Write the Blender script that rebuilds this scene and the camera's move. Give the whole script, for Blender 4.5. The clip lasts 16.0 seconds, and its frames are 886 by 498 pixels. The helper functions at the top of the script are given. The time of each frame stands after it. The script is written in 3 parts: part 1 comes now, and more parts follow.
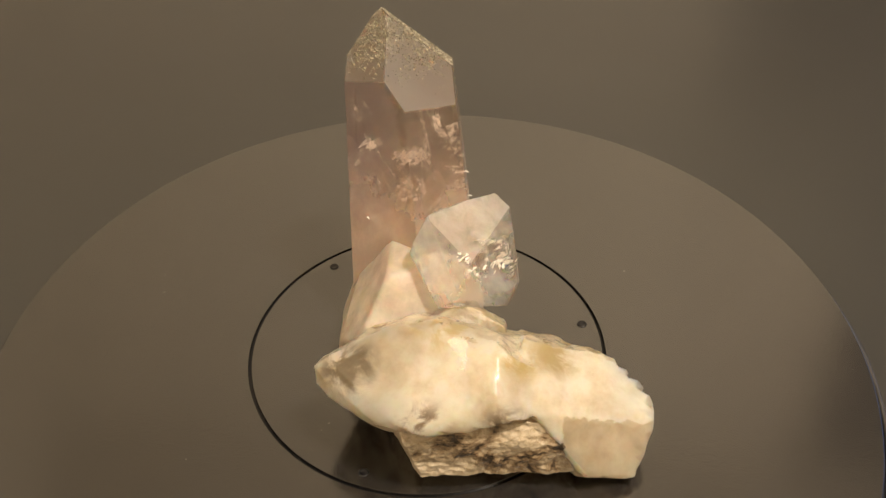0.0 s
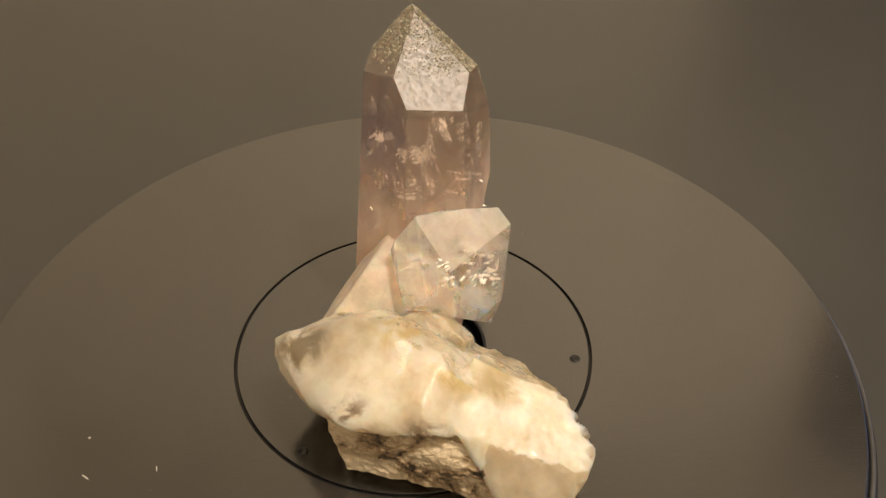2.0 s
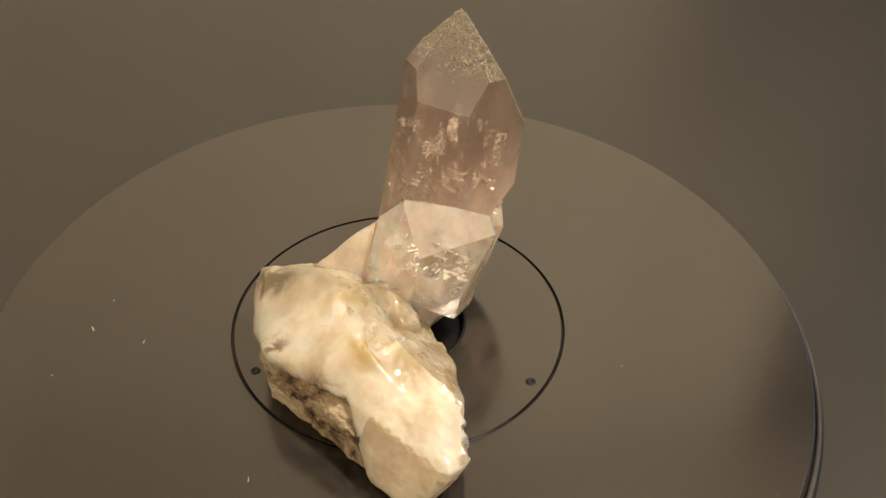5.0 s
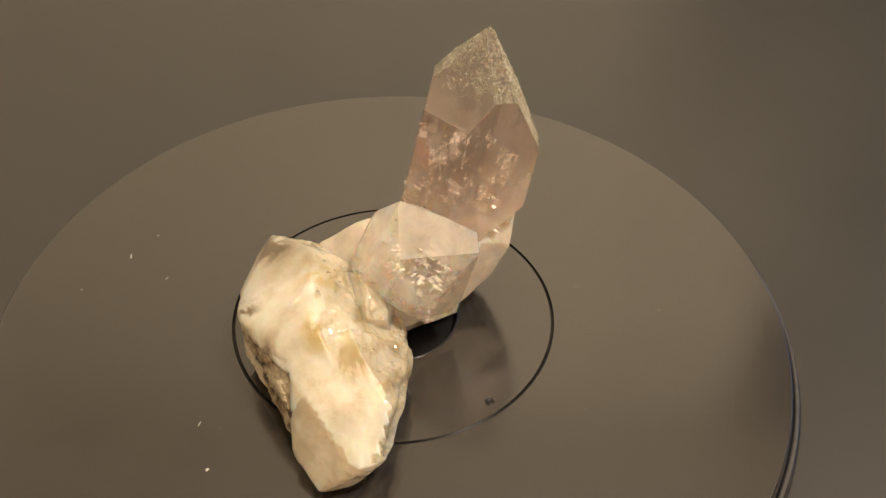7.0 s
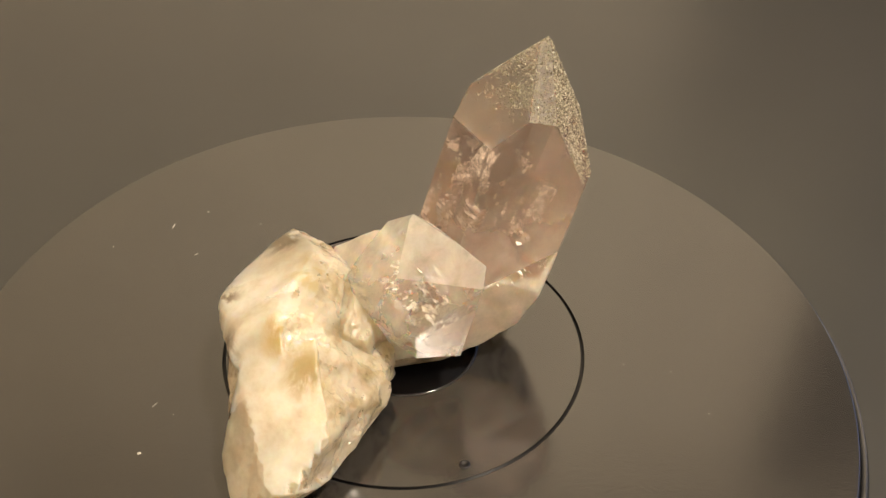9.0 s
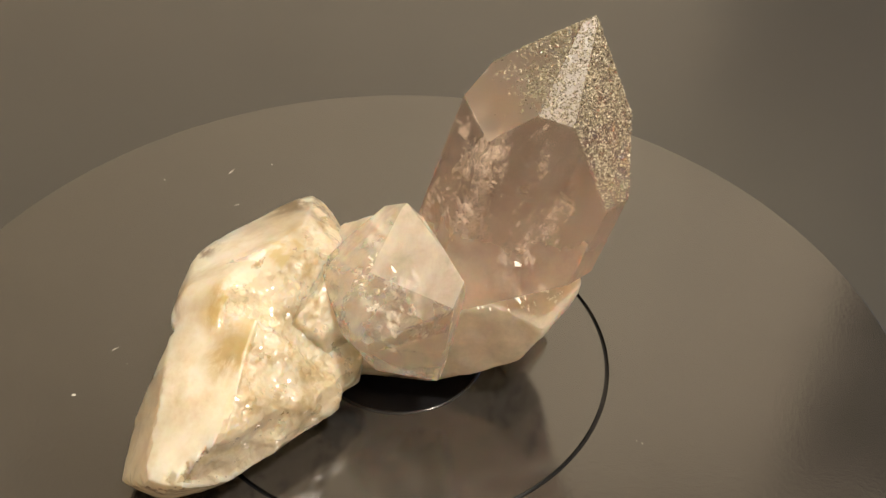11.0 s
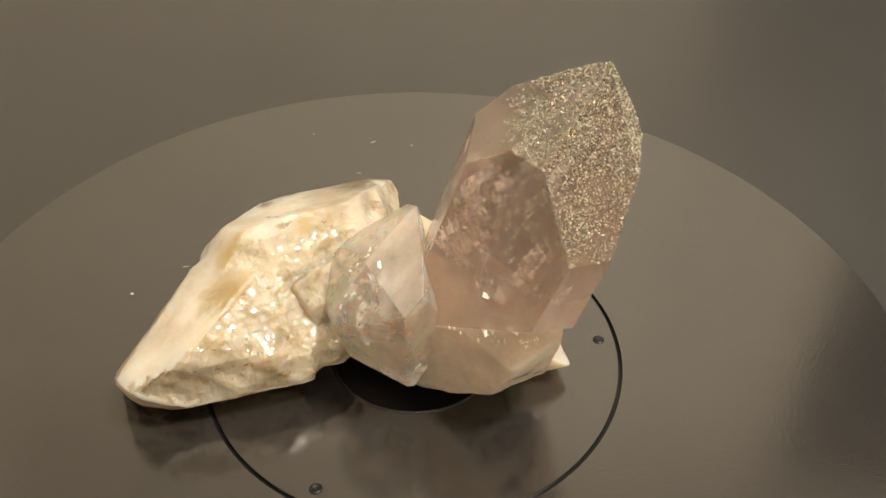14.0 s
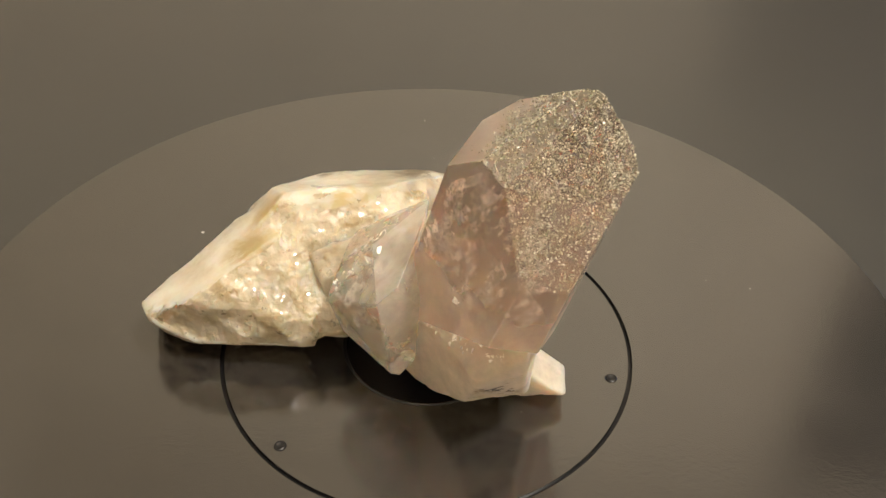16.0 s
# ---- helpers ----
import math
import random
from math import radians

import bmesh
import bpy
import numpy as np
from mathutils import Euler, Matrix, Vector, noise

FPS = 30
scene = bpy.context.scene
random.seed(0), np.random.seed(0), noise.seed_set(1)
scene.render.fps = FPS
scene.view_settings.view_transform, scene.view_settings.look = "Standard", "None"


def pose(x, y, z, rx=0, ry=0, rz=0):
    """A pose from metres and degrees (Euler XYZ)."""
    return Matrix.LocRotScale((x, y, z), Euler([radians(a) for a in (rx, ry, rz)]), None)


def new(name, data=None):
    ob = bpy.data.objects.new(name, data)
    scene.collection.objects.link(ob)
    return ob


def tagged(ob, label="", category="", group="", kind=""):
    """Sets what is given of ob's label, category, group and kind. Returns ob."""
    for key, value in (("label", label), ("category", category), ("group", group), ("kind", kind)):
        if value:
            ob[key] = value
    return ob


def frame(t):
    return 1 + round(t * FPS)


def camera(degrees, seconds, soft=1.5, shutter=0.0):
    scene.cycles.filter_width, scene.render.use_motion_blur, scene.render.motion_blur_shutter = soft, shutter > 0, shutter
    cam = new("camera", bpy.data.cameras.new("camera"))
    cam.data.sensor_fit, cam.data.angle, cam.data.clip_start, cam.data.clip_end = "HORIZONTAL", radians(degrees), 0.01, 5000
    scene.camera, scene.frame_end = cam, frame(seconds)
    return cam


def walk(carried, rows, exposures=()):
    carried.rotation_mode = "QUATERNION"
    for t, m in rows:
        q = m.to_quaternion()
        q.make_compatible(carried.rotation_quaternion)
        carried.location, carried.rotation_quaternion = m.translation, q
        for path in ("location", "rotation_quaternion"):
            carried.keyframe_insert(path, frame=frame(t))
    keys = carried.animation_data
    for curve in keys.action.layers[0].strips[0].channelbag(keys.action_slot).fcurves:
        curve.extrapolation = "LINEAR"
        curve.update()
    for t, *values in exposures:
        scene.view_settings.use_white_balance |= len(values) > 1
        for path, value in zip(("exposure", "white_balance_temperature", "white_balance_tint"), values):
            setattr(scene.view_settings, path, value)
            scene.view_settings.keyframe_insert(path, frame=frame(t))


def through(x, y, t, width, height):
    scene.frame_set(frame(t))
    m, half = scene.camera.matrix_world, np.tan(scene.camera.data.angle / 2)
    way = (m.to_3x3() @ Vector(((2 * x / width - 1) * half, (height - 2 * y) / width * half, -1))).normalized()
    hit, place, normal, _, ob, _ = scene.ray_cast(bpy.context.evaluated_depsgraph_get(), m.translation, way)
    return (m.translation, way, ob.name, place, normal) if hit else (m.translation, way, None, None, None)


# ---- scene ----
cam = camera(50.73, 16.0)
SPIN = 9.079  # degrees a second, clockwise from above
PATH = [
    (0.0, 0.0213, -0.1833, 0.1938, 49.52, 0.94, 4.24),
    (0.5, 0.0195, -0.1843, 0.1930, 49.79, 0.39, 3.81),
    (1.0, 0.0212, -0.1839, 0.1923, 49.72, 0.66, 3.75),
    (1.5, 0.0218, -0.1828, 0.1934, 49.62, 0.69, 3.57),
    (2.0, 0.0209, -0.1834, 0.1939, 49.45, 0.64, 3.21),
    (2.5, 0.0198, -0.1856, 0.1924, 49.89, 0.53, 2.85),
    (3.0, 0.0215, -0.1859, 0.1926, 49.93, 0.72, 3.25),
    (3.5, 0.0198, -0.1868, 0.1924, 50.04, 0.50, 2.84),
    (4.0, 0.0202, -0.1880, 0.1908, 50.29, 0.59, 2.82),
    (4.5, 0.0193, -0.1905, 0.1969, 49.34, 0.27, 2.39),
    (5.0, 0.0177, -0.2010, 0.2038, 49.00, -0.51, 1.71),
    (7.5, 0.0183, -0.2032, 0.2160, 47.04, -0.81, 1.64),
    (8.0, 0.0170, -0.1977, 0.2049, 48.32, -0.89, 1.84),
    (8.5, 0.0171, -0.1867, 0.1922, 48.86, -0.70, 2.81),
    (9.0, 0.0145, -0.1880, 0.1867, 50.94, -1.09, 2.20),
    (11.5, 0.0196, -0.1563, 0.1618, 50.56, -0.97, 4.34),
    (12.0, 0.0182, -0.1616, 0.1632, 51.32, -1.35, 4.17),
    (12.5, 0.0174, -0.1600, 0.1645, 50.43, -0.78, 3.86),
    (13.0, 0.0148, -0.1592, 0.1656, 50.13, -0.70, 3.58),
    (13.5, 0.0134, -0.1595, 0.1664, 50.01, -0.66, 3.26),
    (14.0, 0.0144, -0.1592, 0.1659, 50.00, -0.58, 3.26),
    (14.5, 0.0143, -0.1588, 0.1657, 49.88, -0.61, 3.29),
    (15.0, 0.0131, -0.1613, 0.1672, 49.97, -0.72, 3.58),
    (15.5, 0.0120, -0.1632, 0.1670, 50.15, -0.84, 3.51),
    (16.0, 0.0129, -0.1619, 0.1675, 49.78, -0.83, 4.01),
]
EXPOSURES = [(0.0, 0.07, 6500, 10), (5.0, 0.07, 6500, 10), (8.5, 0.36, 6300, 9), (11.5, 0.4, 6000, 8), (16.0, 0.38, 5850, 7)]
walk(cam, [(t, pose(x, y, z, rx, ry, rz)) for t, x, y, z, rx, ry, rz in PATH], EXPOSURES)

MM = 0.001
TABLE_Z = -0.026

# ---- light ----
world = bpy.data.worlds.new("world")
scene.world = world
world.use_nodes = True
sky = world.node_tree.nodes.new("ShaderNodeTexSky")
sky.sky_type, sky.sun_disc = "NISHITA", False
sky.sun_elevation, sky.sun_rotation = radians(12), radians(200)
dusk = world.node_tree.nodes.new("ShaderNodeMix")
dusk.data_type, dusk.blend_type = "RGBA", "MULTIPLY"
dusk.inputs[0].default_value, dusk.inputs[7].default_value = 1.0, (0.35, 0.50, 1.0, 1)
world.node_tree.links.new(sky.outputs[0], dusk.inputs[6])
world.node_tree.links.new(dusk.outputs[2], world.node_tree.nodes["Background"].inputs[0])
world.node_tree.nodes["Background"].inputs[1].default_value = 0.15


def bulb(name, place, radius, power, colour):
    data = bpy.data.lights.new(name, "POINT")
    data.shadow_soft_size, data.energy, data.color = radius, power, colour
    ob = new(name, data)
    ob.location = place
    return ob


bulb("hanging_lamp", (0.38, -0.15, 1.00), 0.06, 46.0, (1.0, 0.84, 0.67))


# ---- materials ----
def material(name):
    m = bpy.data.materials.new(name)
    m.use_nodes = True
    return m, m.node_tree.nodes, m.node_tree.links, m.node_tree.nodes["Principled BSDF"]


def noise_ramp(nodes, links, scale, stops, detail=6.0, rough=0.6, warp=0.0):
    co = nodes.new("ShaderNodeTexCoord")
    n = nodes.new("ShaderNodeTexNoise")
    n.inputs["Scale"].default_value, n.inputs["Detail"].default_value, n.inputs["Roughness"].default_value = scale, detail, rough
    n.inputs["Distortion"].default_value = warp
    links.new(co.outputs["Object"], n.inputs["Vector"])
    r = nodes.new("ShaderNodeValToRGB")
    while len(r.color_ramp.elements) < len(stops):
        r.color_ramp.elements.new(0.5)
    for e, (at, c) in zip(r.color_ramp.elements, stops):
        e.position, e.color = at, (*c, 1)
    links.new(n.outputs["Fac"], r.inputs[0])
    return n, r


def bump(nodes, links, bsdf, height, strength, distance):
    b = nodes.new("ShaderNodeBump")
    b.inputs["Strength"].default_value, b.inputs["Distance"].default_value = strength, distance
    links.new(height, b.inputs["Height"])
    links.new(b.outputs[0], bsdf.inputs["Normal"])


def plain(name, colour, rough=0.5, metal=0.0, scale=60.0, spread=0.25):
    m, nodes, links, b = material(name)
    lo = tuple(c * (1 - spread) for c in colour)
    hi = tuple(min(1, c * (1 + spread)) for c in colour)
    n, r = noise_ramp(nodes, links, scale, [(0.3, lo), (0.7, hi)])
    links.new(r.outputs[0], b.inputs["Base Color"])
    b.inputs["Roughness"].default_value, b.inputs["Metallic"].default_value = rough, metal
    return m


def acrylic():
    m, nodes, links, b = material("black_acrylic")
    n, r = noise_ramp(nodes, links, 55, [(0.3, (0.014, 0.0135, 0.013)), (0.7, (0.020, 0.019, 0.018))])
    links.new(r.outputs[0], b.inputs["Base Color"])
    n2, r2 = noise_ramp(nodes, links, 18, [(0.35, (0.14, 0.14, 0.14)), (0.75, (0.19, 0.19, 0.19))], warp=1.0)
    links.new(r2.outputs[0], b.inputs["Roughness"])
    b.inputs["IOR"].default_value = 2.2
    n3, r3 = noise_ramp(nodes, links, 900, [(0.4, (0, 0, 0)), (0.7, (1, 1, 1))], 2)
    bump(nodes, links, b, r3.outputs[0], 0.05, 0.0001)
    return m


def quartz(name, clear, milk, cloud, scale, stretch, clear_rough, low=0.0, stains=(), coat=0.0, glow=0.0, straight=0.3, deep=1.0, streak=0.16, tones=None):
    """Clear quartz with milky veils: refracting where clear, scattering where cloudy; low: milkier towards the foot."""
    m, nodes, links, glass = material(name)
    glass.inputs["Base Color"].default_value = (*clear, 1)
    glass.inputs["Transmission Weight"].default_value = 1.0
    glass.inputs["IOR"].default_value = 1.54
    milky = nodes.new("ShaderNodeBsdfPrincipled")
    milky.inputs["Subsurface Weight"].default_value = 0.7 if deep == 1.0 else 1.0
    milky.inputs["Subsurface Radius"].default_value = (0.0026, 0.0019, 0.0013)
    milky.inputs["Subsurface Scale"].default_value = deep
    milky.inputs["Roughness"].default_value = 0.42
    milky.inputs["IOR"].default_value = 1.54
    milky.inputs["Coat Weight"].default_value, milky.inputs["Coat Roughness"].default_value = coat, 0.08
    milky.inputs["Transmission Weight"].default_value = glow
    co = nodes.new("ShaderNodeTexCoord")
    mp = nodes.new("ShaderNodeMapping")
    mp.inputs["Scale"].default_value = stretch
    links.new(co.outputs["Object"], mp.inputs["Vector"])
    big = nodes.new("ShaderNodeTexNoise")
    big.inputs["Scale"].default_value, big.inputs["Detail"].default_value, big.inputs["Distortion"].default_value = scale, 9, 0.2
    big.inputs["Roughness"].default_value = 0.68
    links.new(mp.outputs[0], big.inputs["Vector"])
    ramp = nodes.new("ShaderNodeValToRGB")
    ramp.color_ramp.elements[0].position, ramp.color_ramp.elements[0].color = cloud[0], (cloud[2],) * 3 + (1,)
    ramp.color_ramp.elements[1].position, ramp.color_ramp.elements[1].color = cloud[1], (cloud[3],) * 3 + (1,)
    links.new(big.outputs["Fac"], ramp.inputs[0])
    fac = ramp.outputs[0]
    if low:
        sep = nodes.new("ShaderNodeSeparateXYZ")
        links.new(co.outputs["Object"], sep.inputs[0])
        mr = nodes.new("ShaderNodeMapRange")
        mr.inputs["From Min"].default_value, mr.inputs["From Max"].default_value = 0.055, 0.012
        mr.inputs["To Min"].default_value, mr.inputs["To Max"].default_value = 0.0, low
        links.new(sep.outputs["Z"], mr.inputs["Value"])
        add = nodes.new("ShaderNodeMath")
        add.operation, add.use_clamp = "ADD", True
        links.new(fac, add.inputs[0])
        links.new(mr.outputs[0], add.inputs[1])
        fac = add.outputs[0]
    past = nodes.new("ShaderNodeBsdfTransparent")
    past.inputs[0].default_value = (*(c ** 0.5 for c in clear), 1)
    body = nodes.new("ShaderNodeMixShader")
    body.inputs[0].default_value = straight
    links.new(glass.outputs[0], body.inputs[1])
    links.new(past.outputs[0], body.inputs[2])
    mix = nodes.new("ShaderNodeMixShader")
    links.new(fac, mix.inputs[0])
    links.new(body.outputs[0], mix.inputs[1])
    links.new(milky.outputs[0], mix.inputs[2])
    links.new(mix.outputs[0], nodes["Material Output"].inputs["Surface"])
    n2, tone = noise_ramp(nodes, links, scale * 2.2, [(0.25, tuple(c * 0.92 for c in milk)), (0.75, milk)] if tones is None else tones, 9, 0.7, 0.1)
    colour = tone.outputs[0]
    for centre, radius, dye, grain in stains:
        dist = nodes.new("ShaderNodeVectorMath")
        dist.operation = "DISTANCE"
        dist.inputs[1].default_value = tuple(c * MM for c in centre)
        links.new(co.outputs["Object"], dist.inputs[0])
        near = nodes.new("ShaderNodeMapRange")
        near.inputs["From Min"].default_value, near.inputs["From Max"].default_value = radius * MM, 0.0
        near.inputs["To Max"].default_value = 2.2
        links.new(dist.outputs["Value"], near.inputs["Value"])
        sn, sr = noise_ramp(nodes, links, grain, [(0.46, (0, 0, 0)), (0.60, (1, 1, 1))], 8, 0.7, 0.6)
        mul = nodes.new("ShaderNodeMath")
        mul.operation, mul.use_clamp = "MULTIPLY", True
        links.new(near.outputs[0], mul.inputs[0])
        links.new(sr.outputs[0], mul.inputs[1])
        dyed = nodes.new("ShaderNodeMix")
        dyed.data_type = "RGBA"
        links.new(mul.outputs[0], dyed.inputs[0])
        links.new(colour, dyed.inputs[6])
        dyed.inputs[7].default_value = (*dye, 1)
        colour = dyed.outputs[2]
    links.new(colour, milky.inputs["Base Color"])
    n3, rr = noise_ramp(nodes, links, scale * 3, [(0.35, (clear_rough,) * 3), (0.8, (clear_rough * 1.6 + 0.03,) * 3)], 6, 0.6)
    links.new(rr.outputs[0], glass.inputs["Roughness"])
    vor = nodes.new("ShaderNodeTexVoronoi")
    vor.inputs["Scale"].default_value = scale * 9
    links.new(mp.outputs[0], vor.inputs["Vector"])
    for b, k in ((glass, 0.10), (milky, streak)):
        bu = nodes.new("ShaderNodeBump")
        bu.inputs["Strength"].default_value, bu.inputs["Distance"].default_value = k, 0.0006
        mx = nodes.new("ShaderNodeMath")
        mx.operation = "MULTIPLY_ADD"
        mx.inputs[1].default_value = 0.25
        links.new(vor.outputs["Distance"], mx.inputs[0])
        links.new(n2.outputs["Fac"], mx.inputs[2])
        links.new(mx.outputs[0], bu.inputs["Height"])
        links.new(bu.outputs[0], b.inputs["Normal"])
    return m


def rough_stone(name, stops, scale, stretch, gloss, relief, through=0.0):
    m, nodes, links, b = material(name)
    co = nodes.new("ShaderNodeTexCoord")
    mp = nodes.new("ShaderNodeMapping")
    mp.inputs["Scale"].default_value = stretch
    links.new(co.outputs["Object"], mp.inputs["Vector"])
    n, r = noise_ramp(nodes, links, scale, stops, 10, 0.68, 0.6)
    links.new(mp.outputs[0], n.inputs["Vector"])
    links.new(r.outputs[0], b.inputs["Base Color"])
    v = nodes.new("ShaderNodeTexVoronoi")
    v.inputs["Scale"].default_value = scale * 5
    links.new(mp.outputs[0], v.inputs["Vector"])
    bu = nodes.new("ShaderNodeBump")
    bu.inputs["Strength"].default_value, bu.inputs["Distance"].default_value = relief, 0.0012
    ad = nodes.new("ShaderNodeMath")
    ad.operation = "ADD"
    links.new(v.outputs["Distance"], ad.inputs[0])
    links.new(n.outputs["Fac"], ad.inputs[1])
    links.new(ad.outputs[0], bu.inputs["Height"])
    links.new(bu.outputs[0], b.inputs["Normal"])
    b.inputs["Roughness"].default_value = gloss
    b.inputs["IOR"].default_value = 1.54
    b.inputs["Subsurface Weight"].default_value = through
    b.inputs["Subsurface Radius"].default_value = (0.004, 0.003, 0.002)
    b.inputs["Subsurface Scale"].default_value = 1.0
    return m


MAT_PLATTER = acrylic()
MAT_TABLE = plain("table_paint", (0.033, 0.033, 0.031), 0.33, 0, 8, 0.1)
MAT_TABLE.node_tree.nodes["Principled BSDF"].inputs["IOR"].default_value = 1.65
MAT_GROOVE = plain("groove_black", (0.006, 0.006, 0.007), 0.3)
MAT_RIM = plain("rim_gloss", (0.012, 0.012, 0.014), 0.12)
MAT_BEAD = plain("rim_satin", (0.06, 0.058, 0.056), 0.25)
MAT_WALL = plain("wall_paint", (0.72, 0.67, 0.58), 0.8, 0, 3, 0.05)
# Paler and darker than MAT_WALL, to brighten left and dim right reflections.
MAT_REFLECT_PALE = plain("reflection_pale", (0.77, 0.72, 0.62), 0.8, 0, 3, 0.05)
MAT_REFLECT_DIM = plain("reflection_dim", (0.085, 0.08, 0.077), 0.8, 0, 3, 0.05)
MAT_SMOKY = quartz("smoky_quartz", (0.86, 0.695, 0.605), (0.92, 0.77, 0.66), (0.44, 0.80, 0.03, 0.18), 60, (1, 1, 0.7), 0.006, 0.36, straight=0.25)
MAT_FROST = quartz("frosted_quartz", (0.90, 0.80, 0.72), (0.66, 0.56, 0.47), (0.35, 0.75, 0.03, 0.11), 300, (1, 1, 1), 0.30)
MAT_CLEAR = quartz("clear_quartz", (0.97, 0.92, 0.86), (0.98, 0.90, 0.80), (0.38, 0.74, 0.05, 0.34), 60, (1, 1, 0.8), 0.015, straight=0.3, deep=1.5)
# Pale frost of the narrow top, and a painted reflection on the roof.
MAT_FROST_AND_REFLECTION = quartz("frost_and_reflection_quartz", (0.97, 0.92, 0.86), (0.96, 0.90, 0.81), (0.30, 0.70, 0.20, 0.40), 160, (1, 1, 1), 0.1)
MAT_ROOT = quartz("pink_quartz", (0.95, 0.84, 0.73), (0.97, 0.835, 0.69), (0.32, 0.72, 0.52, 0.84), 110, (1, 1, 1), 0.05, glow=0.2, straight=0.4, deep=1.6)
STAINS = (((25, -29, 30), 9, (0.60, 0.46, 0.17), 90), ((34, -25, 24), 8, (0.56, 0.44, 0.20), 110), ((-16, -32, 26), 10, (0.26, 0.21, 0.13), 110), ((4, -47, 20), 9, (0.20, 0.14, 0.08), 170), ((22, -45, 20), 8, (0.24, 0.17, 0.09), 150), ((8, -23, 33), 10, (0.66, 0.55, 0.28), 120))
MAT_MILKY = quartz("milky_quartz", (0.98, 0.92, 0.82), (0.83, 0.755, 0.615), (0.36, 0.60, 0.50, 0.88), 34, (1, 1, 1), 0.46, coat=0.25, glow=0.25, straight=0.0, deep=4.0, streak=0.05, stains=STAINS,
                   tones=[(0.32, (0.62, 0.53, 0.36)), (0.44, (0.78, 0.705, 0.55)), (0.54, (0.88, 0.83, 0.71)), (0.66, (0.93, 0.89, 0.79))])
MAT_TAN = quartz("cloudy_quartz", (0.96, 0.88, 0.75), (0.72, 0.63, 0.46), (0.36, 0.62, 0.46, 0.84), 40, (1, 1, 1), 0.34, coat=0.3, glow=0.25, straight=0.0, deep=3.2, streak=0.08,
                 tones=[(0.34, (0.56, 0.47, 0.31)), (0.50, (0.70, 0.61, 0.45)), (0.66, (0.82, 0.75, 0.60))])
MAT_SUGAR = quartz("striated_quartz", (0.98, 0.92, 0.82), (0.95, 0.90, 0.79), (0.30, 0.62, 0.68, 0.92), 130, (1.6, 1.6, 0.25), 0.06, coat=1.0, glow=0.12, deep=2.0, streak=0.6)
MAT_GOLD = quartz("stained_quartz", (0.96, 0.88, 0.72), (0.7, 0.6, 0.42), (0.36, 0.62, 0.50, 0.88), 70, (1, 1, 1), 0.25, coat=1.0, glow=0.2, straight=0.0, deep=1.2, streak=0.75,
                  tones=[(0.30, (0.36, 0.27, 0.11)), (0.42, (0.57, 0.47, 0.28)), (0.52, (0.75, 0.67, 0.51)), (0.64, (0.80, 0.72, 0.56)), (0.76, (0.55, 0.44, 0.20))])


def wisp(name, gap):
    """Crack veils: glinting white specks and wisps with clear gaps."""
    m, nodes, links, b = material(name)
    b.inputs["Base Color"].default_value, b.inputs["Roughness"].default_value = (0.96, 0.92, 0.84, 1), 0.22
    b.inputs["Specular IOR Level"].default_value = 1.0
    n, r = noise_ramp(nodes, links, 420, [(gap, (0, 0, 0)), (gap + 0.16, (1, 1, 1))], 8, 0.75, 0.5)
    clear = nodes.new("ShaderNodeBsdfTransparent")
    mix = nodes.new("ShaderNodeMixShader")
    links.new(r.outputs[0], mix.inputs[0])
    links.new(clear.outputs[0], mix.inputs[1])
    links.new(b.outputs[0], mix.inputs[2])
    links.new(mix.outputs[0], nodes["Material Output"].inputs["Surface"])
    bump(nodes, links, b, n.outputs["Fac"], 0.9, 0.0006)
    return m


MAT_FLAKE = wisp("crack_veil", 0.45)
# Whiter veil: cracks, and flakes that stand in for reflections inside the crystals.
MAT_GLINT = wisp("crack_veil_and_glint", 0.34)
# Colour of the broken foot; also painted shade on the crystals' undersides.
MAT_ROCK_AND_SHADE = rough_stone("broken_quartz_and_shade", [(0.39, (0.035, 0.023, 0.012)), (0.44, (0.27, 0.19, 0.105)), (0.52, (0.54, 0.45, 0.31)), (0.72, (0.68, 0.59, 0.45))], 110, (0.7, 0.7, 1.25), 0.4, 0.45, 0.15)


def grains():
    m, nodes, links, b = material("sand_grain")
    g = nodes.new("ShaderNodeNewGeometry")
    r = nodes.new("ShaderNodeValToRGB")
    for _ in range(2):
        r.color_ramp.elements.new(0.5)
    for e, (at, c) in zip(r.color_ramp.elements, ((0.0, (0.09, 0.08, 0.05)), (0.35, (0.22, 0.195, 0.13)), (0.7, (0.42, 0.385, 0.28)), (1.0, (0.68, 0.64, 0.52)))):
        e.position, e.color = at, (*c, 1)
    links.new(g.outputs["Random Per Island"], r.inputs[0])
    links.new(r.outputs[0], b.inputs["Base Color"])
    b.inputs["Roughness"].default_value = 0.3
    return m


MAT_SAND = grains()
MAT_DUST = plain("dust", (0.42, 0.40, 0.35), 0.8)


# ---- shapes ----
def link_mesh(name, bm, mat, parent=None, label="", smooth=False):
    data = bpy.data.meshes.new(name)
    bm.to_mesh(data)
    bm.free()
    for m in mat if isinstance(mat, (list, tuple)) else [mat]:
        data.materials.append(m)
    for p in data.polygons:
        p.use_smooth = smooth and p.material_index == 0
    ob = new(name, data)
    if parent is not None:
        ob.parent = parent
    return tagged(ob, label)


def part(name, bm, mat, parent, label="", smooth=False):
    return link_mesh(name, bm, mat, parent, label, smooth)


